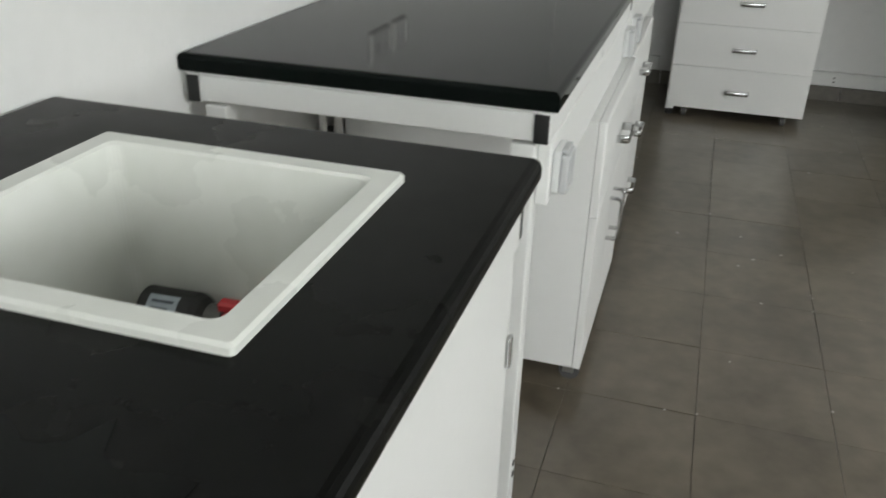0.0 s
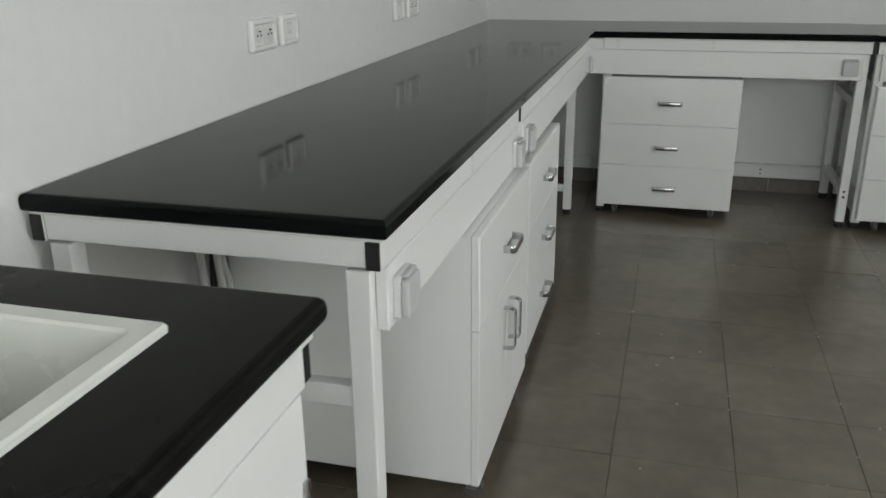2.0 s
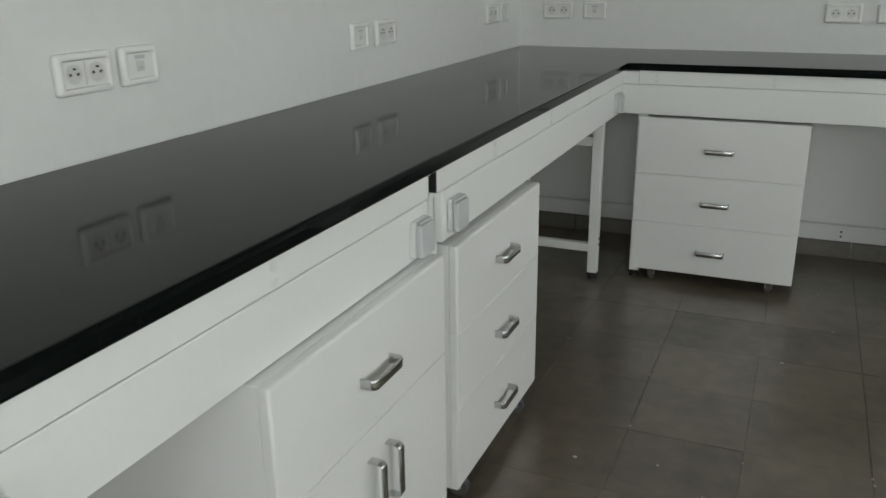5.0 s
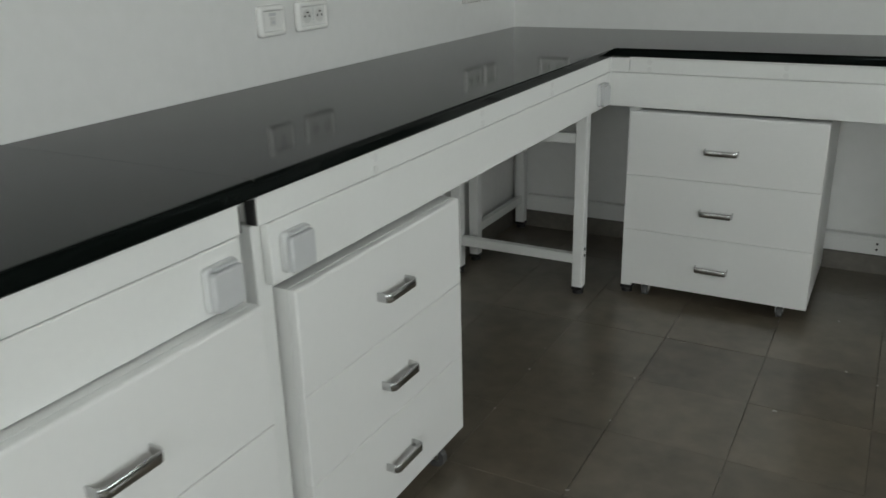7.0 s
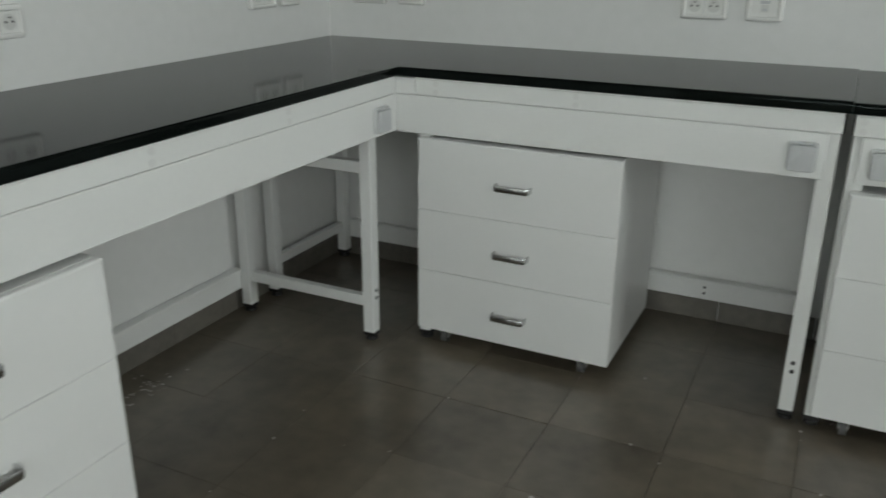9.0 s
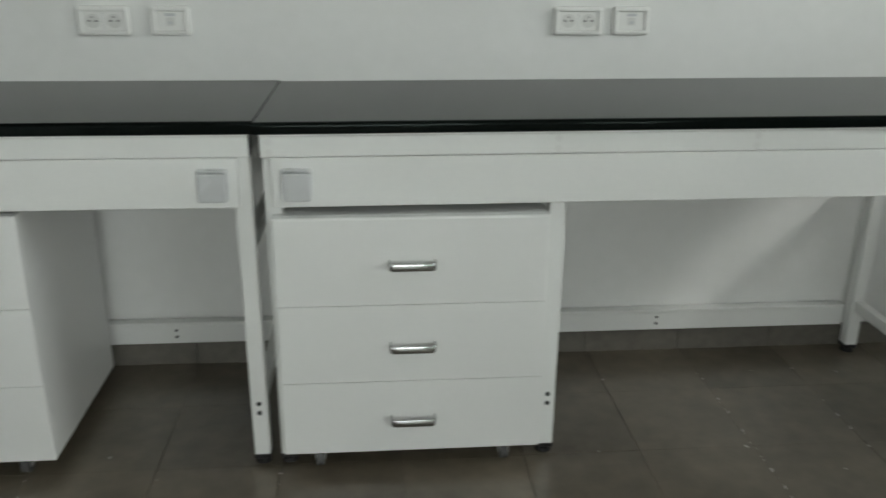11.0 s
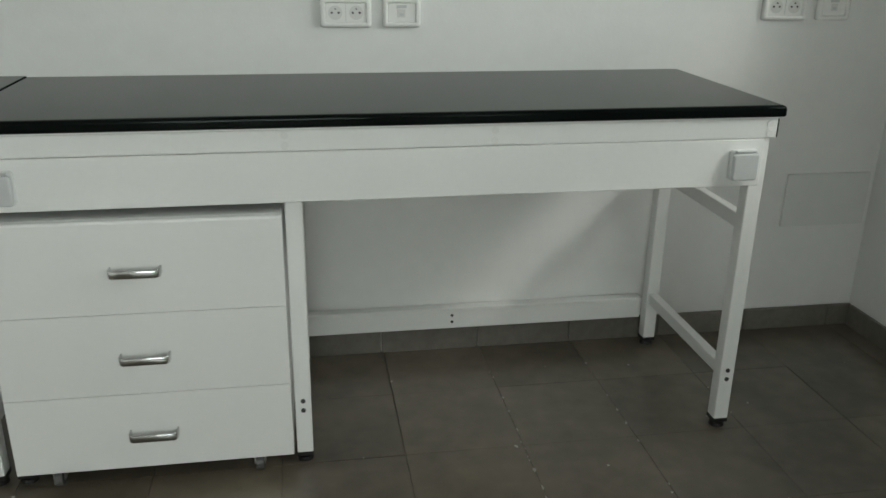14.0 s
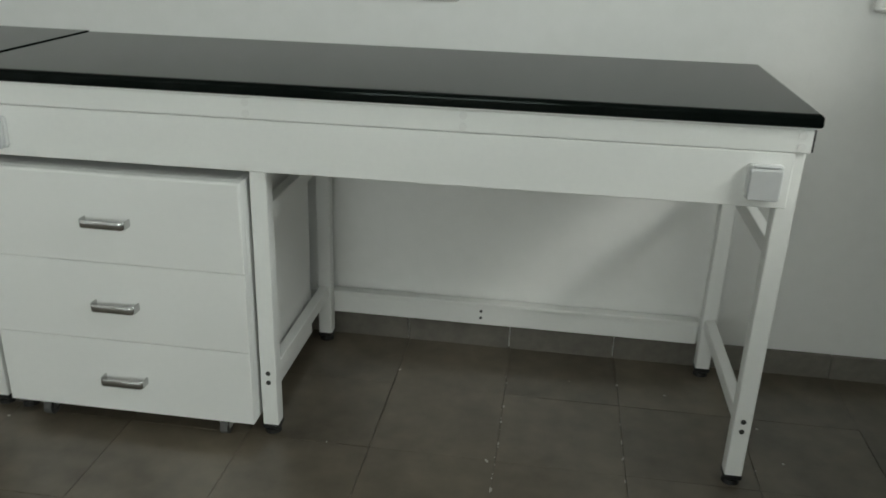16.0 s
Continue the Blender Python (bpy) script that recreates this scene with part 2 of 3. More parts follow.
def window(i, wall, a, b, z0, z1):
    """An aluminium frame of two casements with panes, in its opening."""
    e = new("window_%d" % i)
    m = (a + b) / 2
    e.matrix_world = pose(FACE[wall] + 0.12, m, z0, 0, 0, -90) if wall != "south" else pose(m, SOUTH - 0.09, z0, 0, 0, 180)
    w, h = (b - a) / 2, z1 - z0
    f = [(-w, w, -0.03, 0.03, 0, 0.05), (-w, w, -0.03, 0.03, h - 0.05, h)]
    f += [(x - 0.025, x + 0.025, -0.028, 0.028, 0.05, h - 0.05) for x in (-w + 0.025, 0, w - 0.025)]
    boxes("frame", e, ALUMINIUM, f, 0.003)
    for x in (-w / 2, w / 2):
        p = boxes("pane", e, GLASS, [(x - w / 2 + 0.026, x + w / 2 - 0.026, -0.003, 0.003, 0.051, h - 0.051)], 0)
        p.visible_shadow = False
    tagged(e, "aluminium window with two clear panes", "window", kind="structure")


for i, w in enumerate(WINDOWS):
    window(i + 1, *w)

tagged(boxes("ground", None, GROUT, [(-60, 60, -60, 60, -0.6, -0.5)], 0), "bare ground outside the building", "ground", kind="structure")


# ---- fittings on the walls ----
def on_wall(wall, u, z):
    """The pose of a fitting: u runs along the wall."""
    return pose(u, NORTH, z) if wall == "north" else pose(WEST, u, z, 0, 0, 90)


def plate_base(e, w, h=0.080):
    """A cushioned cover frame round a sunken insert."""
    bm = bmesh.new()
    iw, ih = w - 0.030, h - 0.028
    rings = [(w, h, 0.009, 0.0), (w, h, 0.009, 0.009), (w - 0.003, h - 0.003, 0.009, 0.013), (w - 0.009, h - 0.009, 0.008, 0.016),
             (iw + 0.007, ih + 0.007, 0.005, 0.0165), (iw + 0.001, ih + 0.001, 0.003, 0.0150), (iw, ih, 0.003, 0.0105)]
    loops = [[bm.verts.new((x, -y, z)) for x, z in rounded(a, b, r)] for a, b, r, y in rings]
    for p, q in zip(loops, loops[1:]):
        for k in range(len(p)):
            n = (k + 1) % len(p)
            bm.faces.new((p[k], p[n], q[n], q[k]))
    bm.faces.new(loops[0])
    finish("plate", bm, SOCKET, e, True)
    bm = bmesh.new()
    add_prism(bm, rounded(iw - 0.001, ih - 0.001, 0.003), 0.002, 0.0115, 0.0006, 1, UPRIGHT)
    return finish("insert", bm, SOCKET, e)


def double_socket():
    e = new("double_wall_socket")
    plate_base(e, 0.142)
    for x in (-0.029, 0.029):
        bm = bmesh.new()
        # a round well with a raised rim
        add_prism(bm, [(0.0195 * math.cos(i * math.pi / 10), 0.0195 * math.sin(i * math.pi / 10)) for i in range(20)], 0.0115, 0.0125, 0, 1, Matrix.Translation((x, 0, 0)) @ UPRIGHT)
        finish("socket_face", bm, FLAP_LIGHT, e)
        bm = bmesh.new()
        for dx, dz in ((-0.0095, 0), (0.0095, 0)):
            add_rod(bm, (x + dx, -0.0122, dz), (x + dx, -0.0132, dz), 0.0031, 10)
        add_rod(bm, (x, -0.0122, 0.0105), (x, -0.0175, 0.0105), 0.0019, 10)
        finish("contact_hole", bm, HOLE, e)
    bm = bmesh.new()
    add_box(bm, -0.0007, 0.0007, -0.0125, -0.0116, -0.023, 0.023)
    finish("joint", bm, FLAP, e)
    tagged(e, "white double power socket on the painted wall", "socket", "double sockets above the benches")
    return e


def data_socket():
    e = new("data_outlet")
    plate_base(e, 0.108)
    boxes("shutter", e, FLAP_LIGHT, [(-0.011, 0.011, -0.0132, -0.0116, -0.012, 0.010)], 0.0006)
    boxes("label_strip", e, FLAP, [(-0.014, 0.014, -0.0126, -0.0116, 0.013, 0.021)], 0)
    boxes("port", e, FLAP, [(-0.006, 0.006, -0.0138, -0.0133, -0.008, -0.001)], 0)
    tagged(e, "white data outlet beside a power socket", "data outlet", "data outlets above the benches")
    return e


FLAP_LIGHT = material("pale_socket_insert", (0.66, 0.66, 0.64), 0.3)
DOUBLES = [("west", 2.255, 1.066), ("west", 3.542, 1.055), ("west", 4.56, 1.062), ("north", -0.49, 1.062), ("north", 0.73, 1.058), ("north", 2.056, 1.060), ("north", 3.378, 1.080)]
SINGLES = [("west", 2.405, 1.066), ("west", 3.364, 1.055), ("west", 4.715, 1.062), ("north", -0.315, 1.062), ("north", 0.91, 1.058), ("north", 2.212, 1.060), ("north", 3.54, 1.080)]
for make, spots in ((double_socket, DOUBLES), (data_socket, SINGLES)):
    first = make()
    first.matrix_world = on_wall(*spots[0])
    for s in spots[1:]:
        copy_thing(first, on_wall(*s))

bm = bmesh.new()
add_prism(bm, rounded(0.30, 0.18, 0.006), 0, 0.010, 0.002, 2, UPRIGHT)
panel = finish("access_panel", bm, PANEL)
panel.matrix_world = pose(3.63, NORTH, 0.463)
tagged(panel, "white painted access panel low on the wall", "access panel")


# ---- benches ----
TOP, UNDER = 0.893, 0.865


def slab(parent, outline, butt, top=TOP, under=UNDER):
    """A worktop with a rounded nose; at butt (axis, place) it meets the next one squarely."""
    bm = bmesh.new()
    add_prism(bm, outline, under, top)
    for face_z, offset, seg in ((top, 0.010, 5), (under, 0.006, 3)):
        rim = [e for e in bm.edges if all(abs(v.co.z - face_z) < 1e-5 for v in e.verts)]
        rim = [e for e in rim if not any(all(abs(v.co[k] - at) < 1e-3 for v in e.verts) for k, at in butt)]
        bmesh.ops.bevel(bm, geom=rim, offset=offset, segments=seg, profile=0.5, affect="EDGES")
    ends = [e for e in bm.edges if any(all(abs(v.co[k] - at) < 1e-3 and abs(v.co.z - top) < 1e-5 for v in e.verts) for k, at in butt)]
    bmesh.ops.bevel(bm, geom=ends, offset=0.0009, segments=1, profile=0.5, affect="EDGES")
    return finish("worktop", bm, EPOXY, parent)


def foot_and_leg(e, x0, y0, side=0.04, bolts=True, top=0.809):
    boxes("leg", e, STEEL, [(x0, x0 + side, y0, y0 + side, 0.022, top)], 0.003, 2)
    bm = bmesh.new()
    c = (x0 + side / 2, y0 + side / 2)
    add_rod(bm, (*c, 0.0), (*c, 0.012), 0.021, 16, 0.019)
    add_rod(bm, (*c, 0.012), (*c, 0.03), 0.014, 12)
    add_box(bm, x0 - 0.001, x0 + side + 0.001, y0 - 0.001, y0 + side + 0.001, 0.016, 0.030, 0.002)
    finish("foot", bm, BLACK, e)
    if bolts:
        bm = bmesh.new()
        for z in (0.150, 0.176):
            add_rod(bm, (c[0], y0 + 0.001, z), (c[0], y0 - 0.002, z), 0.0062, 10)
        finish("bolt", bm, BOLT, e)


def flap_cover(e, x, z=0.751, y=0.012):
    """A splash-proof socket box with a grey flap."""
    bm = bmesh.new()
    add_prism(bm, rounded(0.070, 0.074, 0.008), 0, 0.012, 0.003, 2, Matrix.Translation((x, y, z)) @ UPRIGHT)
    finish("socket_box", bm, BOXGREY, e)
    bm = bmesh.new()
    add_prism(bm, rounded(0.064, 0.066, 0.007), 0.012, 0.026, 0.004, 2, Matrix.Translation((x, y, z - 0.003)) @ UPRIGHT)
    finish("socket_flap", bm, FLAP, e)
    boxes("hinge", e, FLAP, [(x - 0.026, x + 0.026, y - 0.022, y - 0.012, z + 0.031, z + 0.037)], 0.002)


def frame_set(e, x0, x1, depth, covers=(True, True), plugs=(), back_rail=True, middle=(), apron_from=0.032, set_back=0.0, end_in=0.052, capped=(True, True), low=0.150, apron_foot=0.695, short=0.010):
    """The steel frame under a worktop between x0 and x1: tubes with caps, legs, rails, apron."""
    d = depth
    for a, b in ((0.013, 0.038), (d - 0.032, d - 0.007)):
        boxes("tube", e, STEEL, [(x0 + 0.010, x1 - short, a, b, 0.812, 0.8605)], 0.002)
    caps = []
    for a, b in ((0.014, 0.037), (d - 0.031, d - 0.008)):
        caps += [(x0 + 0.006, x0 + 0.0099, a, b, 0.8135, 0.859)] if capped[0] else []
        caps += [(x1 - short + 0.0001, x1 - short + 0.004, a, b, 0.8135, 0.859)] if capped[1] else []
    for c in caps:
        boxes("end_cap", e, BLACK, [c], 0.0012)
    boxes("top_plate", e, STEEL, [(x0 + 0.010, x1 - short, 0.009, d - 0.004, 0.861, 0.8648)], 0)
    for x in (x0 + 0.012, *middle, x1 - end_in):
        foot_and_leg(e, x, 0.033 + (set_back if x > (x0 + x1) / 2 else 0))
        foot_and_leg(e, x, d - 0.075, bolts=False)
        boxes("end_beam", e, STEEL, [(x, x + 0.04, 0.0385, d - 0.0325, 0.8145, 0.860)], 0.002)
        boxes("side_rail", e, STEEL, [(x + 0.006, x + 0.034, 0.0735 + (set_back if x > (x0 + x1) / 2 else 0), d - 0.0755, 0.566, 0.604)], 0.002)
        boxes("side_rail", e, STEEL, [(x + 0.006, x + 0.034, 0.0735 + (set_back if x > (x0 + x1) / 2 else 0), d - 0.0755, low, low + 0.036)], 0.002)
    # apron: a folded sheet with a return along its foot
    ap = [(x0 + apron_from, x1 - 0.038, 0.012, 0.032, apron_foot, 0.8108)]
    boxes("apron", e, STEEL, ap, 0.002)
    if back_rail:
        boxes("back_rail", e, STEEL, [(x0 + 0.055, x1 - 0.055, d - 0.034, d - 0.006, 0.085, 0.146), (x0 + 0.055, x1 - 0.055, d - 0.040, d - 0.004, 0.1465, 0.158)], 0.002)
        bm = bmesh.new()
        for z in (0.108, 0.130):
            add_rod(bm, ((x0 + x1) / 2 + 0.24, d - 0.033, z), ((x0 + x1) / 2 + 0.24, d - 0.037, z), 0.0045, 10)
        finish("bolt", bm, BOLT, e)
    for on, x in zip(covers, (x0 + 0.090, x1 - 0.092)):
        if on:
            flap_cover(e, x)
    for x in plugs:
        bm = bmesh.new()
        for z in (0.824, 0.848):
            add_rod(bm, (x, 0.0135, z), (x, 0.0115, z), 0.0085, 14)
        finish("plug", bm, PLUG, e, False)


WD, ND = 0.640, 0.613
FRONT_W, FRONT_N = -0.036, 4.362
# bench one, along the west wall
B1 = new("lab_bench")
B1.matrix_world = pose(FRONT_W, 1.355, 0, 0, 0, 90)
L1 = 1.1748
slab(B1, [(0, 0), (L1, 0), (L1, WD), (0, WD)], [(0, L1)], TOP + 0.003)
frame_set(B1, 0, L1, WD, plugs=(0.6,), apron_foot=0.704, short=0.030)
boxes("joint_seal", B1, SEAL, [(L1 + 0.0001, L1 + 0.0021, 0.004, WD - 0.004, UNDER + 0.004, TOP + 0.0022)], 0)
tagged(B1, "white steel lab bench with a black worktop", "lab bench", "lab benches along the walls")

# the corner bench: one angled worktop on two frames and a corner frame
B2 = new("corner_lab_bench")
B2.matrix_world = pose(FRONT_W, 2.532, 0, 0, 0, 90)
Y2 = FRONT_N - 2.532
YC = NORTH - 0.003 - 2.532
X3 = -(1.1984 - FRONT_W)
slab(B2, [(0, 0), (Y2, 0), (Y2, X3), (YC, X3), (YC, WD), (0, WD)], [(0, 0), (1, X3)], TOP + 0.002)
frame_set(B2, 0, Y2 - 0.002, WD, plugs=(0.36, 0.84, 1.3), set_back=0.030, end_in=0.066, capped=(True, False), low=0.118, apron_foot=0.699)
foot_and_leg(B2, Y2 + 0.085, WD - 0.075, bolts=False, top=0.86)
foot_and_leg(B2, YC - 0.06, WD - 0.075, bolts=False, top=0.86)
for z in (0.118, 0.566):
    boxes("side_rail", B2, STEEL, [(Y2 + 0.1255, YC - 0.0605, WD - 0.068, WD - 0.042, z, z + 0.036)], 0.002)
boxes("back_rail", B2, STEEL, [(YC - 0.034, YC - 0.004, 0.03, WD - 0.08, 0.085, 0.157)], 0.002)
tagged(B2, "corner lab bench with one angled black worktop", "lab bench", "lab benches along the walls")
to_north = pose(FRONT_W, 2.532, 0, 0, 0, 90).inverted() @ pose(FRONT_W, FRONT_N, 0)
before = set(B2.children)
frame_set(B2, 0.042, 1.195 - FRONT_W, ND, covers=(False, True), plugs=(0.12, 0.55), apron_from=-0.056, capped=(False, True))
for part in set(B2.children) - before:
    part.matrix_basis = to_north
boxes("corner_filler", B2, STEEL, [(Y2 + 0.0135, Y2 + 0.0375, -0.051, 0.034, 0.8122, 0.8603), (Y2 - 0.0115, Y2 + 0.013, 0.0132, 0.0378, 0.8122, 0.8603), (Y2 - 0.039, Y2 + 0.0115, 0.0125, 0.0315, 0.6995, 0.8105)], 0)

B4 = new("lab_bench")
B4.matrix_world = pose(1.199, FRONT_N, 0)
L4 = 3.058 - 1.199
slab(B4, [(0, 0), (L4, 0), (L4, ND), (0, ND)], [(0, 0)])
frame_set(B4, 0, L4, ND, plugs=(0.03, 0.685, 1.155, L4 - 0.03), middle=(0.677,), end_in=0.053)


def out_of_level(e, length, left, right):
    """Lifts a bench on its adjustable feet: by left at one end and right at the other."""
    for part in e.children:
        for v in part.data.vertices:
            k = v.co.x / length
            v.co.z += (left + (right - left) * k) * min(max((v.co.z - 0.03) / 0.7, 0.0), 1.0)


out_of_level(B4, L4, -0.001, 0.005)
tagged(B4, "white steel lab bench with a black worktop", "lab bench", "lab benches along the walls")


# ---- cabinets on castors ----
def handle(parent, cx, cz, upright=False, length=0.112):
    """A flat strap bent to a bow with round corners, standing off its front by 3 cm."""
    bm = bmesh.new()
    h, out, r, t = length / 2, 0.031, 0.013, 0.0045
    line = [(-h, 0.0)]
    line += [(-h + r - r * math.cos(a), -(out - r) - r * math.sin(a)) for a in [radians(15 * k) for k in range(7)]]
    inner = [(-h + t, 0.0)]
    inner += [(-h + r - (r - t) * math.cos(a), -(out - r) - (r - t) * math.sin(a)) for a in [radians(15 * k) for k in range(7)]]
    line += [(-x, y) for x, y in line[::-1]]
    inner += [(-x, y) for x, y in inner[::-1]]
    turn = Matrix.Translation((cx, 0, cz))
    if upright:
        turn = turn @ Matrix.Rotation(radians(90), 4, "Y")
    half, edge = 0.0095, 0.0016
    # section across the strap: eight points, its edges eased
    rows = []
    for (x0, y0), (x1, y1) in zip(line, inner):
        section = ((0, -half + edge), (0, half - edge), (0.3, half), (0.7, half), (1, half - edge), (1, -half + edge), (0.7, -half), (0.3, -half))
        rows.append([bm.verts.new(turn @ Vector((x0 + (x1 - x0) * k, y0 + (y1 - y0) * k, z))) for k, z in section])
    for p, q in zip(rows, rows[1:]):
        for k in range(8):
            bm.faces.new((p[k], p[(k + 1) % 8], q[(k + 1) % 8], q[k]))
    bm.faces.new(rows[0])
    bm.faces.new(rows[-1])
    ob = finish("handle", bm, CHROME, parent, True)
    ob.data.set_sharp_from_angle(angle=radians(40))
    return ob


def castor(e, x, y, drop):
    bm = bmesh.new()
    add_box(bm, x - 0.02, x + 0.02, y - 0.02, y + 0.02, drop - 0.0035, drop - 0.0005, 0.0005)
    r = min(0.026, (drop - 0.006) / 2)
    for sx in (-1, 1):
        add_box(bm, x + sx * 0.0125 - 0.001, x + sx * 0.0125 + 0.001, y - 0.012, y + 0.016, r - 0.004, drop - 0.003, 0.0005)
    add_rod(bm, (x - 0.0145, y, r), (x + 0.0145, y, r), 0.004, 8)
    c = finish("castor", bm, ZINC, e)
    bm = bmesh.new()
    add_rod(bm, (x - 0.0095, y, r), (x + 0.0095, y, r), r, 18)
    finish("wheel", bm, WHEEL, c)


def carcass(e, w, depth, z0, z1):
    t = 0.018
    f = 0.0195
    body = [(0, t, f, depth, z0, z1), (w - t, w, f, depth, z0, z1), (t, w - t, f, depth, z0, z0 + t), (t, w - t, f, depth, z1 - t, z1), (t, w - t, depth - t, depth, z0 + t, z1 - t)]
    boxes("body", e, LAMINATE, body, 0.0008)
    for x in (0.085, w - 0.085):
        for y in (0.034, depth - 0.06):
            castor(e, x, y, z0)


def front(e, name, x0, x1, z0, z1, ease=()):
    """A front panel; the outer edges named in ease (left, right, top) are rounded."""
    bm = bmesh.new()
    add_box(bm, x0, x1, 0, 0.018, z0, z1)
    near = [q for q in bm.edges if all(v.co.y < 0.001 for v in q.verts)]
    at = {"left": (0, x0), "right": (0, x1), "top": (2, z1)}
    soft = [q for q in near if any(all(abs(v.co[at[k][0]] - at[k][1]) < 1e-6 for v in q.verts) for k in ease)]
    hard = [q for q in near if q not in soft]
    bmesh.ops.bevel(bm, geom=hard, offset=0.0012, segments=1, profile=0.5, affect="EDGES")
    soft = [q for q in bm.edges if q.is_valid and any(all(abs(v.co[at[k][0]] - at[k][1]) < 0.0016 and v.co.y < 0.001 for v in q.verts) for k in ease) and q.calc_length() > 0.05]
    bmesh.ops.bevel(bm, geom=soft, offset=0.006, segments=4, profile=0.5, affect="EDGES")
    return finish(name, bm, LAMINATE, e)


def drawer_unit(w=0.635, z0=0.045, z1=0.688, seams=(0.254, 0.459), lower=0.006):
    e = new("drawer_cabinet")
    carcass(e, w, 0.50, z0, z1)
    rows = [(z0, seams[0]), (seams[0], seams[1]), (seams[1], z1)]
    for a, b in rows:
        d = front(e, "drawer", 0.0, w, a + 0.0006, b - 0.0006, ("left", "right", "top") if b == z1 else ("left", "right"))
        handle(d, w / 2, (a + b) / 2 - lower)
    tagged(e, "white three-drawer cabinet on castors under the bench", "drawer cabinet", "drawer cabinets under the benches")
    return e


P3 = drawer_unit(0.636, 0.049, 0.684, (0.256, 0.458))
P3.matrix_world = pose(0.025, 4.372, 0)
P4 = drawer_unit(0.643, 0.052, 0.674, (0.251, 0.455), 0.004)
P4.matrix_world = pose(1.226, 4.352, 0)
P2 = drawer_unit(0.609, 0.072, 0.684, (0.283, 0.474), 0.004)
P2.matrix_world = pose(-0.026, 2.590, 0, 0, 0, 90)


def door_cabinet(w=0.620, z0=0.085, z1=0.700, seam=0.482):
    e = new("door_cabinet")
    carcass(e, w, 0.595, z0, z1)
    d = front(e, "drawer", 0, w, seam + 0.001, z1, ("left", "right", "top"))
    handle(d, w / 2, (seam + z1) / 2 - 0.006)
    for x0, x1, hx in ((0, w / 2 - 0.001, w / 2 - 0.034), (w / 2 + 0.001, w, w / 2 + 0.034)):
        p = front(e, "door", x0, x1, z0, seam - 0.001, ("left",) if x0 == 0 else ("right",))
        handle(p, hx, 0.368, True, 0.115)
    tagged(e, "white cabinet with one drawer and two doors", "cabinet")
    return e


C1 = door_cabinet()
C1.matrix_world = pose(-0.012, 1.870, 0, 0, 0, 90)


# ---- sink bench ----
SINK_TOP = 0.900
S0, S1, SF = -0.16, 1.066, -0.003
SINK = (-0.491, -0.125, 0.589, 0.938)
SD = SF - WEST - 0.003
sink_bench = new("sink_bench")
sink_bench.matrix_world = pose(SF, S0, 0, 0, 0, 90)
LS = S1 - S0
# worktop of four pieces round the cut-out, joined into one slab
bm = bmesh.new()
hx0, hx1 = SINK[2] + 0.012 - S0, SINK[3] - 0.012 - S0
hy0, hy1 = SF - SINK[1] + 0.012, SF - SINK[0] - 0.012
outer, hole = [(0, 0), (LS, 0), (LS, SD), (0, SD)], [(hx0, hy0), (hx1, hy0), (hx1, hy1), (hx0, hy1)]
z_lo, z_hi = UNDER + 0.007, SINK_TOP + 0.003
rings = {}
for key, pts, z in (("ol", outer, z_lo), ("oh", outer, z_hi), ("hl", hole, z_lo), ("hh", hole, z_hi)):
    rings[key] = [bm.verts.new((x, y, z)) for x, y in pts]
for i in range(4):
    j = (i + 1) % 4
    bm.faces.new((rings["oh"][i], rings["oh"][j], rings["hh"][j], rings["hh"][i]))
    bm.faces.new((rings["ol"][j], rings["ol"][i], rings["hl"][i], rings["hl"][j]))
    bm.faces.new((rings["ol"][i], rings["ol"][j], rings["oh"][j], rings["oh"][i]))
    bm.faces.new((rings["hl"][j], rings["hl"][i], rings["hh"][i], rings["hh"][j]))
rim_edges = [e for e in bm.edges if all(v in rings["oh"] for v in e.verts) or all(v in rings["ol"] for v in e.verts) or (e.verts[0] in rings["ol"] and e.verts[1] in rings["oh"]) or (e.verts[1] in rings["ol"] and e.verts[0] in rings["oh"])]
bmesh.ops.bevel(bm, geom=rim_edges, offset=0.012, segments=4, profile=0.5, affect="EDGES")
finish("worktop", bm, DUSTY, sink_bench)
for a, b in ((0.012, 0.037), (SD - 0.032, SD - 0.007)):
    boxes("tube", sink_bench, STEEL, [(0.02, LS - 0.0525, a, b, 0.812, 0.862)], 0.002)
    for c0, c1 in ((0.016, 0.0199), (LS - 0.052, LS - 0.034)):
        boxes("end_cap", sink_bench, BLACK, [(c0, c1, a + 0.001, b - 0.001, 0.815, 0.860)], 0.0012)
boxes("top_plate", sink_bench, STEEL, [(0.02, LS - 0.03, 0.010, 0.10, 0.8625, 0.8718), (0.02, LS - 0.03, SD - 0.09, SD - 0.005, 0.8625, 0.8718)], 0)
for x in (0.040, LS - 0.098):
    foot_and_leg(sink_bench, x, 0.036, bolts=False)
    foot_and_leg(sink_bench, x, SD - 0.075, bolts=False)
    boxes("side_rail", sink_bench, STEEL, [(x + 0.006, x + 0.034, 0.0765, SD - 0.0755, 0.150, 0.186)], 0.002)
    boxes("end_beam", sink_bench, STEEL, [(x, x + 0.04, 0.0375, SD - 0.0325, 0.8125, 0.8615)], 0.002)
boxes("back_rail", sink_bench, STEEL, [(0.08, LS - 0.08, SD - 0.034, SD - 0.006, 0.085, 0.158)], 0.002)
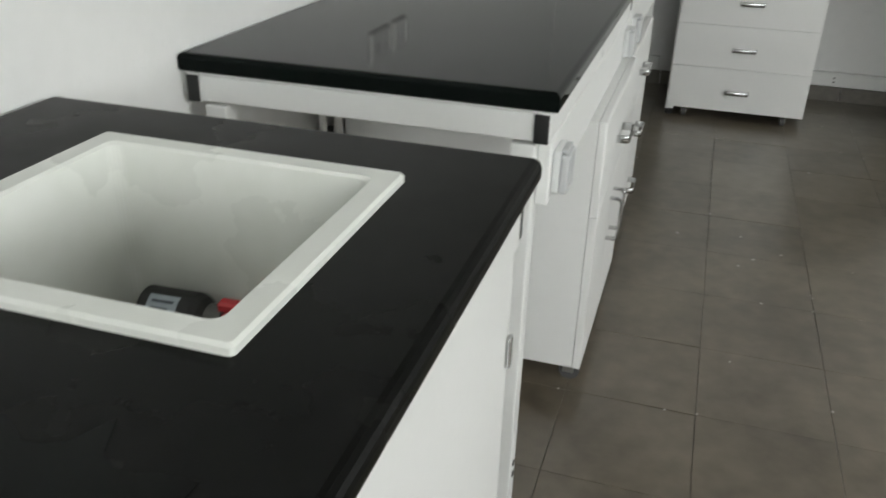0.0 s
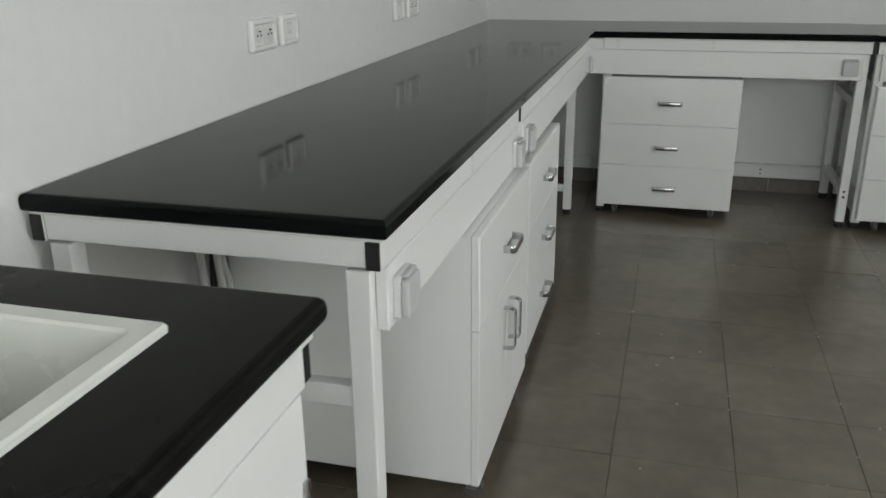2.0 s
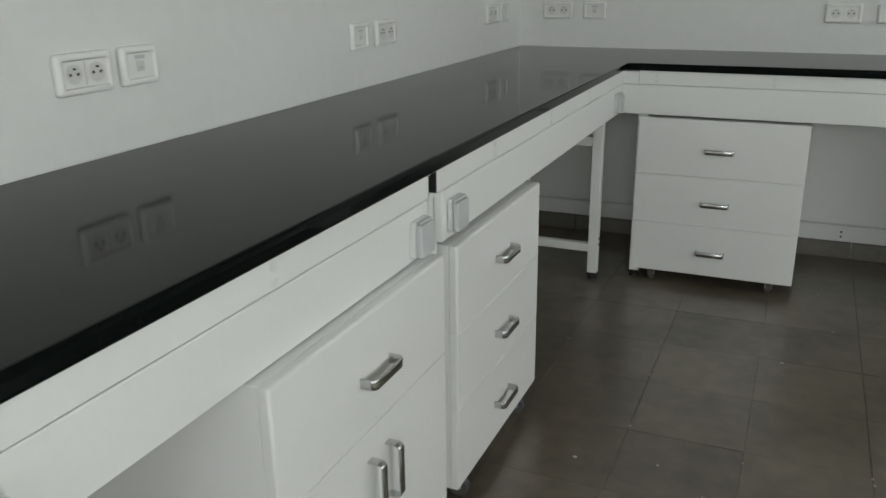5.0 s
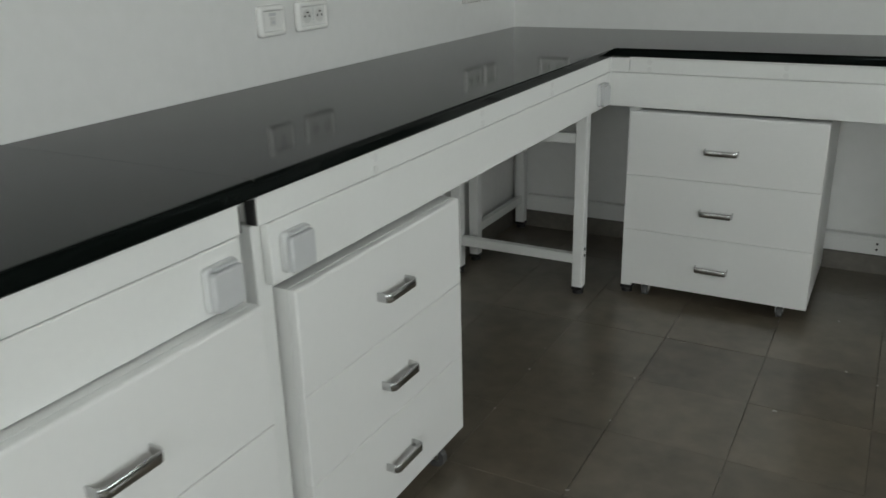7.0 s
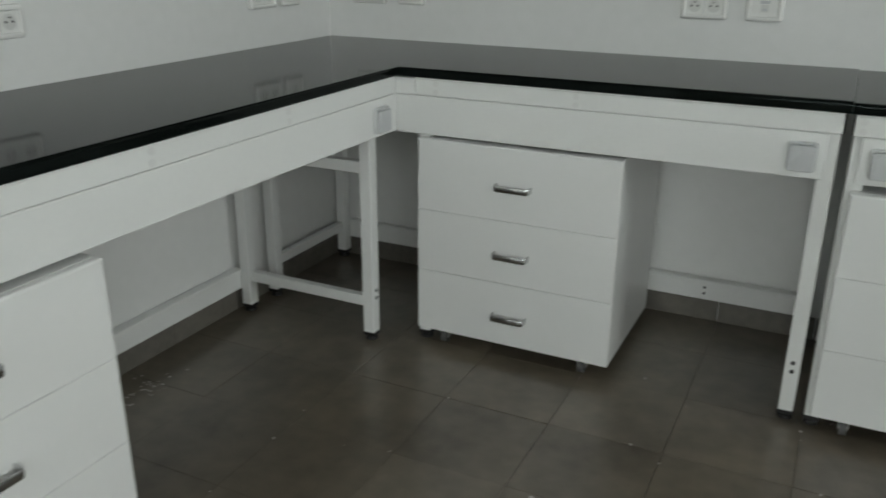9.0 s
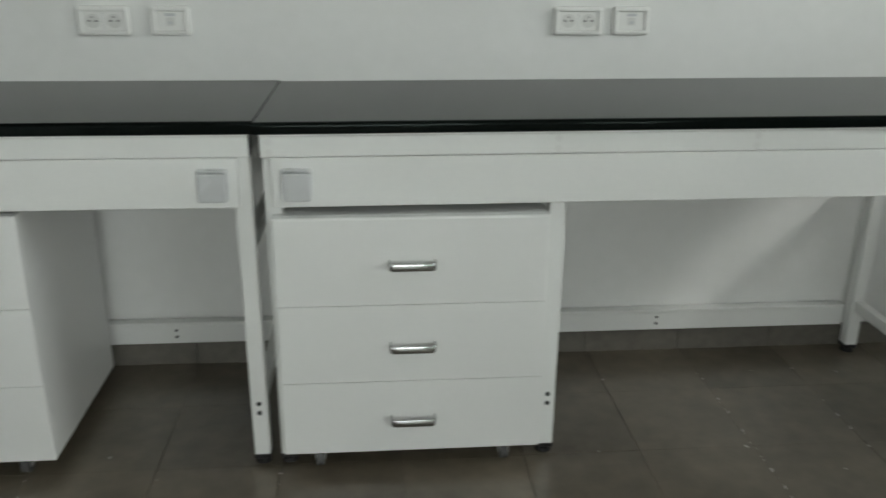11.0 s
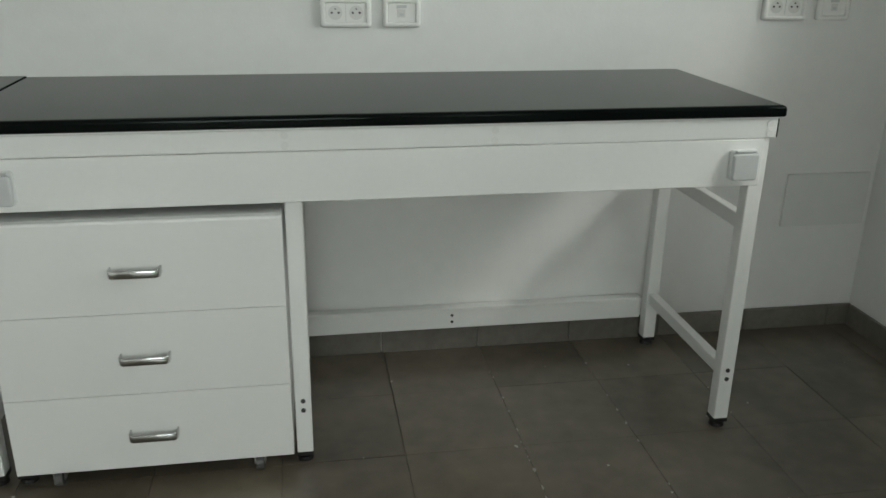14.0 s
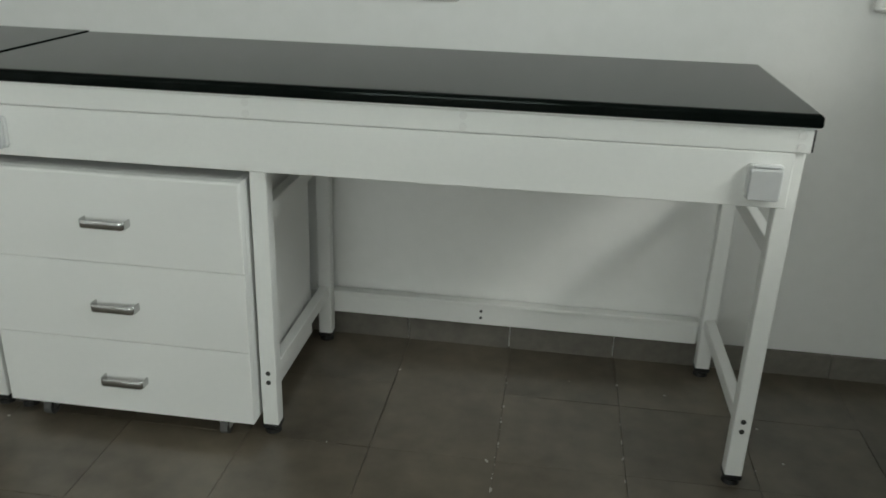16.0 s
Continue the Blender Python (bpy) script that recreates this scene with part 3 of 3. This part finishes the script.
# front panel with two doors under the sink
for x0, x1, hx in ((0.030, LS / 2 - 0.0015, LS / 2 - 0.04), (LS / 2 + 0.0015, LS - 0.056, LS / 2 + 0.04)):
    d = boxes("door", sink_bench, LAMINATE, [(x0, x1, 0.016, 0.034, 0.09, 0.806)], 0.002, 2)
for z in (0.655, 0.20):
    boxes("hinge", sink_bench, CHROME, [(LS - 0.072, LS - 0.060, 0.0095, 0.0155, z, z + 0.045)], 0.002)
boxes("side_panel", sink_bench, LAMINATE, [(0.10, 0.118, 0.0515, SD - 0.08, 0.09, 0.80), (LS - 0.120, LS - 0.102, 0.0515, SD - 0.08, 0.09, 0.80)], 0.001)
tagged(sink_bench, "white sink bench with a dusty black worktop", "sink bench")

# the drop-in basin
bm = bmesh.new()
cx, cy = (SINK[0] + SINK[1]) / 2, (SINK[2] + SINK[3]) / 2
w, h = SINK[1] - SINK[0], SINK[3] - SINK[2]
levels = [(w, h, 0.005, SINK_TOP + 0.0035), (w, h, 0.005, SINK_TOP + 0.010), (w - 0.005, h - 0.005, 0.005, SINK_TOP + 0.0135), (w - 0.050, h - 0.050, 0.012, SINK_TOP + 0.0135), (w - 0.056, h - 0.056, 0.014, SINK_TOP + 0.010),
          (w - 0.066, h - 0.066, 0.014, SINK_TOP - 0.04), (w - 0.078, h - 0.078, 0.016, SINK_TOP - 0.185), (w - 0.100, h - 0.100, 0.035, SINK_TOP - 0.200), (0.06, 0.06, 0.02, SINK_TOP - 0.203)]
under = [(0.06, 0.06, 0.02, SINK_TOP - 0.212), (w - 0.09, h - 0.09, 0.04, SINK_TOP - 0.210), (w - 0.066, h - 0.066, 0.03, SINK_TOP - 0.185), (w - 0.052, h - 0.052, 0.02, SINK_TOP + 0.0035)]
loops = []
for a, b, r, z in levels + under:
    loops.append([bm.verts.new((x, y, z)) for x, y in rounded(a, b, r, 5)])
for p, q in zip(loops, loops[1:] + loops[:1]):
    if p is loops[len(levels) - 1]:
        continue
    for i in range(len(p)):
        j = (i + 1) % len(p)
        bm.faces.new((p[i], p[j], q[j], q[i]))
bm.faces.new(loops[len(levels) - 1])
bm.faces.new(loops[len(levels)])
sink = finish("sink", bm, CERAMIC)
sink.matrix_world = pose(cx, cy, 0)
tagged(sink, "deep white resin sink set in the worktop", "sink")

# a dark bottle that lies in the basin
bottle = new("bottle")
bm = bmesh.new()
prof = [(0.0, 0.026), (0.004, 0.031), (0.078, 0.031), (0.088, 0.027), (0.094, 0.021)]
rings2 = [[bm.verts.new((x, r * math.cos(i * math.pi / 12), r * math.sin(i * math.pi / 12))) for i in range(24)] for x, r in prof]
for p, q in zip(rings2, rings2[1:]):
    for i in range(24):
        bm.faces.new((p[i], p[(i + 1) % 24], q[(i + 1) % 24], q[i]))
bm.faces.new(rings2[0])
bm.faces.new(rings2[-1])
finish("body", bm, BLACK, bottle, False)
bm = bmesh.new()
add_rod(bm, (0.0945, 0, 0), (0.118, 0, 0), 0.021, 20)
finish("collar", bm, PIPE, bottle)
bm = bmesh.new()
add_rod(bm, (0.1185, 0, 0), (0.140, 0, 0), 0.017, 20, 0.012)
add_box(bm, 0.112, 0.140, -0.008, 0.008, 0.018, 0.031, 0.003)
finish("trigger", bm, RED, bottle)
bm = bmesh.new()
arc = [(0.0316 * math.cos(radians(a)), 0.0316 * math.sin(radians(a))) for a in range(105, 186, 10)]
a0 = [[bm.verts.new((x, y, z)) for y, z in arc] for x in (0.018, 0.062)]
for i in range(len(arc) - 1):
    bm.faces.new((a0[0][i], a0[0][i + 1], a0[1][i + 1], a0[1][i]))
finish("label", bm, LABELGREY, bottle)
bm = bmesh.new()
for k in range(4):
    arc2 = [(0.0319 * math.cos(radians(a)), 0.0319 * math.sin(radians(a))) for a in (118 + 16 * k, 124 + 16 * k)]
    q = [bm.verts.new((x, y, z)) for x in (0.024, 0.056 - 0.006 * (k % 2)) for y, z in arc2]
    bm.faces.new((q[0], q[1], q[3], q[2]))
finish("printed_line", bm, INK, bottle)
bottle.matrix_world = pose(-0.412, 0.862, SINK_TOP - 0.201 + 0.0315, 0, 0, 3) @ Matrix.Diagonal((0.84, 1, 1, 1))
tagged(bottle, "black bottle with a red cap lying in the sink", "bottle")

# a darker, glossier patch on the dusty worktop, its edge ragged
bm = bmesh.new()
edge = [(-0.60 + 0.013 * k, 0.474 + 0.010 * noise.noise((k * 0.37, 2.0, 0.0)) + 0.004 * noise.noise((k * 1.3, 5.0, 0.0))) for k in range(41)]
edge = [(x, y + 0.030 * math.exp(-((x + 0.158) / 0.009) ** 2) + 0.014 * math.exp(-((x + 0.225) / 0.02) ** 2)) for x, y in edge]
add_prism(bm, [(-0.60, 0.30)] + [(-0.09, 0.30)] + edge[::-1], SINK_TOP + 0.0028, SINK_TOP + 0.0036)
tagged(finish("wet_patch", bm, DARK_GLOSSY), "darker glossy patch on the dusty black worktop", "water stain")

# ---- drain under bench one ----
drain = new("drain_pipe")
bm = bmesh.new()
add_rod(bm, (0, 0, 0.0), (0, 0, 0.41), 0.010, 18)
finish("pipe", bm, BLACK, drain)
bm = bmesh.new()
add_rod(bm, (0, 0, 0.405), (0, 0, 0.425), 0.010, 18, 0.017)
add_rod(bm, (0, 0, 0.425), (0, 0, 0.475), 0.017, 18)
add_rod(bm, (0, 0.002, 0.475), (0, 0.010, 0.62), 0.013, 18, 0.011)
add_rod(bm, (0, 0, 0.436), (0.03, 0, 0.436), 0.006, 10)
finish("coupling", bm, BLACK, drain)
for off, sag in ((0.0, 0.0), (0.026, 0.035)):
    tube("hose", drain, HOSE, [(0.018 + off, -0.085 + off, 0.855), (0.018 + off, -0.078 + off, 0.70), (0.018 + off, -0.070 + off, 0.58), (0.018 + off, -0.058 + off * 0.8, 0.495 + sag), (0.018 + off, -0.028, 0.487 + sag), (0.018 + off, -0.002, 0.52 + sag), (0.018, 0.004, 0.60), (0.018, 0.006, 0.70)], 0.0095)
drain.matrix_world = pose(-0.636, 1.850, 0)
tagged(drain, "black drain pipe with two white hoses by the wall", "drain pipe")

# ---- skirting and floor ----
GX, GY, PX, PY = 0.270, 4.385, 0.3135, 0.311


def tile_mesh(name, sx, sy, sz, bevel, mat):
    bm = bmesh.new()
    add_box(bm, 0, sx, 0, sy, 0, sz)
    top = [e for e in bm.edges if all(v.co.z > sz / 2 for v in e.verts)]
    bmesh.ops.bevel(bm, geom=top, offset=bevel, segments=1, profile=0.5, affect="EDGES")
    bmesh.ops.recalc_face_normals(bm, faces=bm.faces[:])
    me = bpy.data.meshes.new(name)
    bm.to_mesh(me)
    bm.free()
    me.materials.append(mat)
    return me


SKIRT_H = 0.076
skirt_mesh = tile_mesh("skirting_tile", PX - 0.003, 0.012, SKIRT_H, 0.002, SKIRT)
for name, u0, u1, at in (("baseboard_north", WEST, EAST, lambda u: pose(u, NORTH - 0.0121, 0.0)), ("baseboard_west", SOUTH, NORTH - 0.02, lambda u: pose(WEST + 0.0121, u, 0.0, 0, 0, 90)), ("baseboard_east", BAY, NORTH - 0.02, lambda u: pose(EAST - 0.0001, u, 0.0, 0, 0, 90))):
    base = tagged(new(name), "grey cement skirting tiles along the wall", "skirting", kind="structure")
    u = u0 + 0.002
    while u < u1 - 0.02:
        p = new("skirting_tile", skirt_mesh)
        p.parent = base
        p.matrix_basis = at(u) @ Matrix.Diagonal((min(1.0, (u1 - u) / PX), 1, 1, 1))
        u += PX

floor = boxes("floor", None, GROUT, [(WEST - T, EAST + T, SOUTH - T, NORTH + T, -0.05, -0.003)], 0)
tagged(floor, "worn grey-brown cement tile floor with thin joints", "floor", kind="structure")
rng = random.Random(4)
tiles = [tile_mesh("tile", PX - 0.0014, PY - 0.0010, 0.0029, 0.0005, TILE) for _ in range(1)]
far = bmesh.new()
ix0, ix1 = math.floor((WEST - GX) / PX), math.floor((EAST - GX) / PX)
iy0, iy1 = math.floor((SOUTH - GY) / PY), math.floor((NORTH - GY) / PY)
for ix in range(ix0, ix1 + 1):
    for iy in range(iy0, iy1 + 1):
        x, y = GX + ix * PX, GY + iy * PY
        x0, x1, y0, y1 = max(x, WEST), min(x + PX, EAST), max(y, SOUTH), min(y + PY, NORTH)
        if x1 - x0 < 0.01 or y1 - y0 < 0.01:
            continue
        if y > 1.1:
            p = new("tile", tiles[0])
            p.parent = floor
            p.matrix_basis = pose(x0 + 0.0007, y0 + 0.0007, -0.0019 + rng.uniform(-0.0004, 0.0004), rng.uniform(-0.08, 0.08), rng.uniform(-0.08, 0.08), rng.uniform(-0.1, 0.1)) @ Matrix.Diagonal(((x1 - x0) / PX, (y1 - y0) / PY, 1, 1))
        else:
            add_box(far, x0 + 0.0007, x1 - 0.0007, y0 + 0.0007, y1 - 0.0007, -0.0019, 0.0, 0.0011)
tagged(finish("floor_tiles", far, TILE, floor), kind="stuff")

# plaster crumbs left in the joints and on the tiles
crumbs = bmesh.new()
for _ in range(150):
    x, y = rng.uniform(-0.1, EAST - 0.1), rng.uniform(1.4, NORTH - 0.1)
    if rng.random() < 0.6:
        if rng.random() < 0.6:
            x = GX + round((x - GX) / PX) * PX + rng.uniform(-0.004, 0.004)
        else:
            y = GY + round((y - GY) / PY) * PY + rng.uniform(-0.004, 0.004)
    r = rng.uniform(0.0012, 0.0042)
    m = Matrix.Translation((min(x, EAST - 0.05), min(y, NORTH - 0.05), 0.001 + r * 0.25)) @ Euler((0, 0, rng.uniform(0, 6))).to_matrix().to_4x4() @ Matrix.Diagonal((rng.uniform(0.7, 2.2), 1, 0.5, 1))
    bmesh.ops.create_icosphere(crumbs, subdivisions=1, radius=r, matrix=m)
for _ in range(34):
    # plaster caught in two joints beside the bench
    k, y = rng.choice((7, 7, 8)), rng.uniform(4.0, 4.9)
    r = rng.uniform(0.0012, 0.0035)
    m = Matrix.Translation((GX + k * PX + rng.uniform(-0.003, 0.003), y, 0.001 + r * 0.25)) @ Matrix.Diagonal((0.7, rng.uniform(1.0, 4.5), 0.4, 1))
    bmesh.ops.create_icosphere(crumbs, subdivisions=1, radius=r, matrix=m)
for _ in range(40):
    # a swept heap under the bench by the wall
    x, y, r = rng.gauss(-0.54, 0.035), rng.gauss(3.73, 0.05), rng.uniform(0.001, 0.003)
    bmesh.ops.create_icosphere(crumbs, subdivisions=1, radius=r, matrix=Matrix.Translation((x, y, 0.001 + r * 0.2)) @ Matrix.Diagonal((1.8, 1.5, 0.4, 1)))
tagged(finish("plaster_crumbs", crumbs, DUST), "small pale plaster crumbs scattered on the floor", "crumbs", kind="stuff")
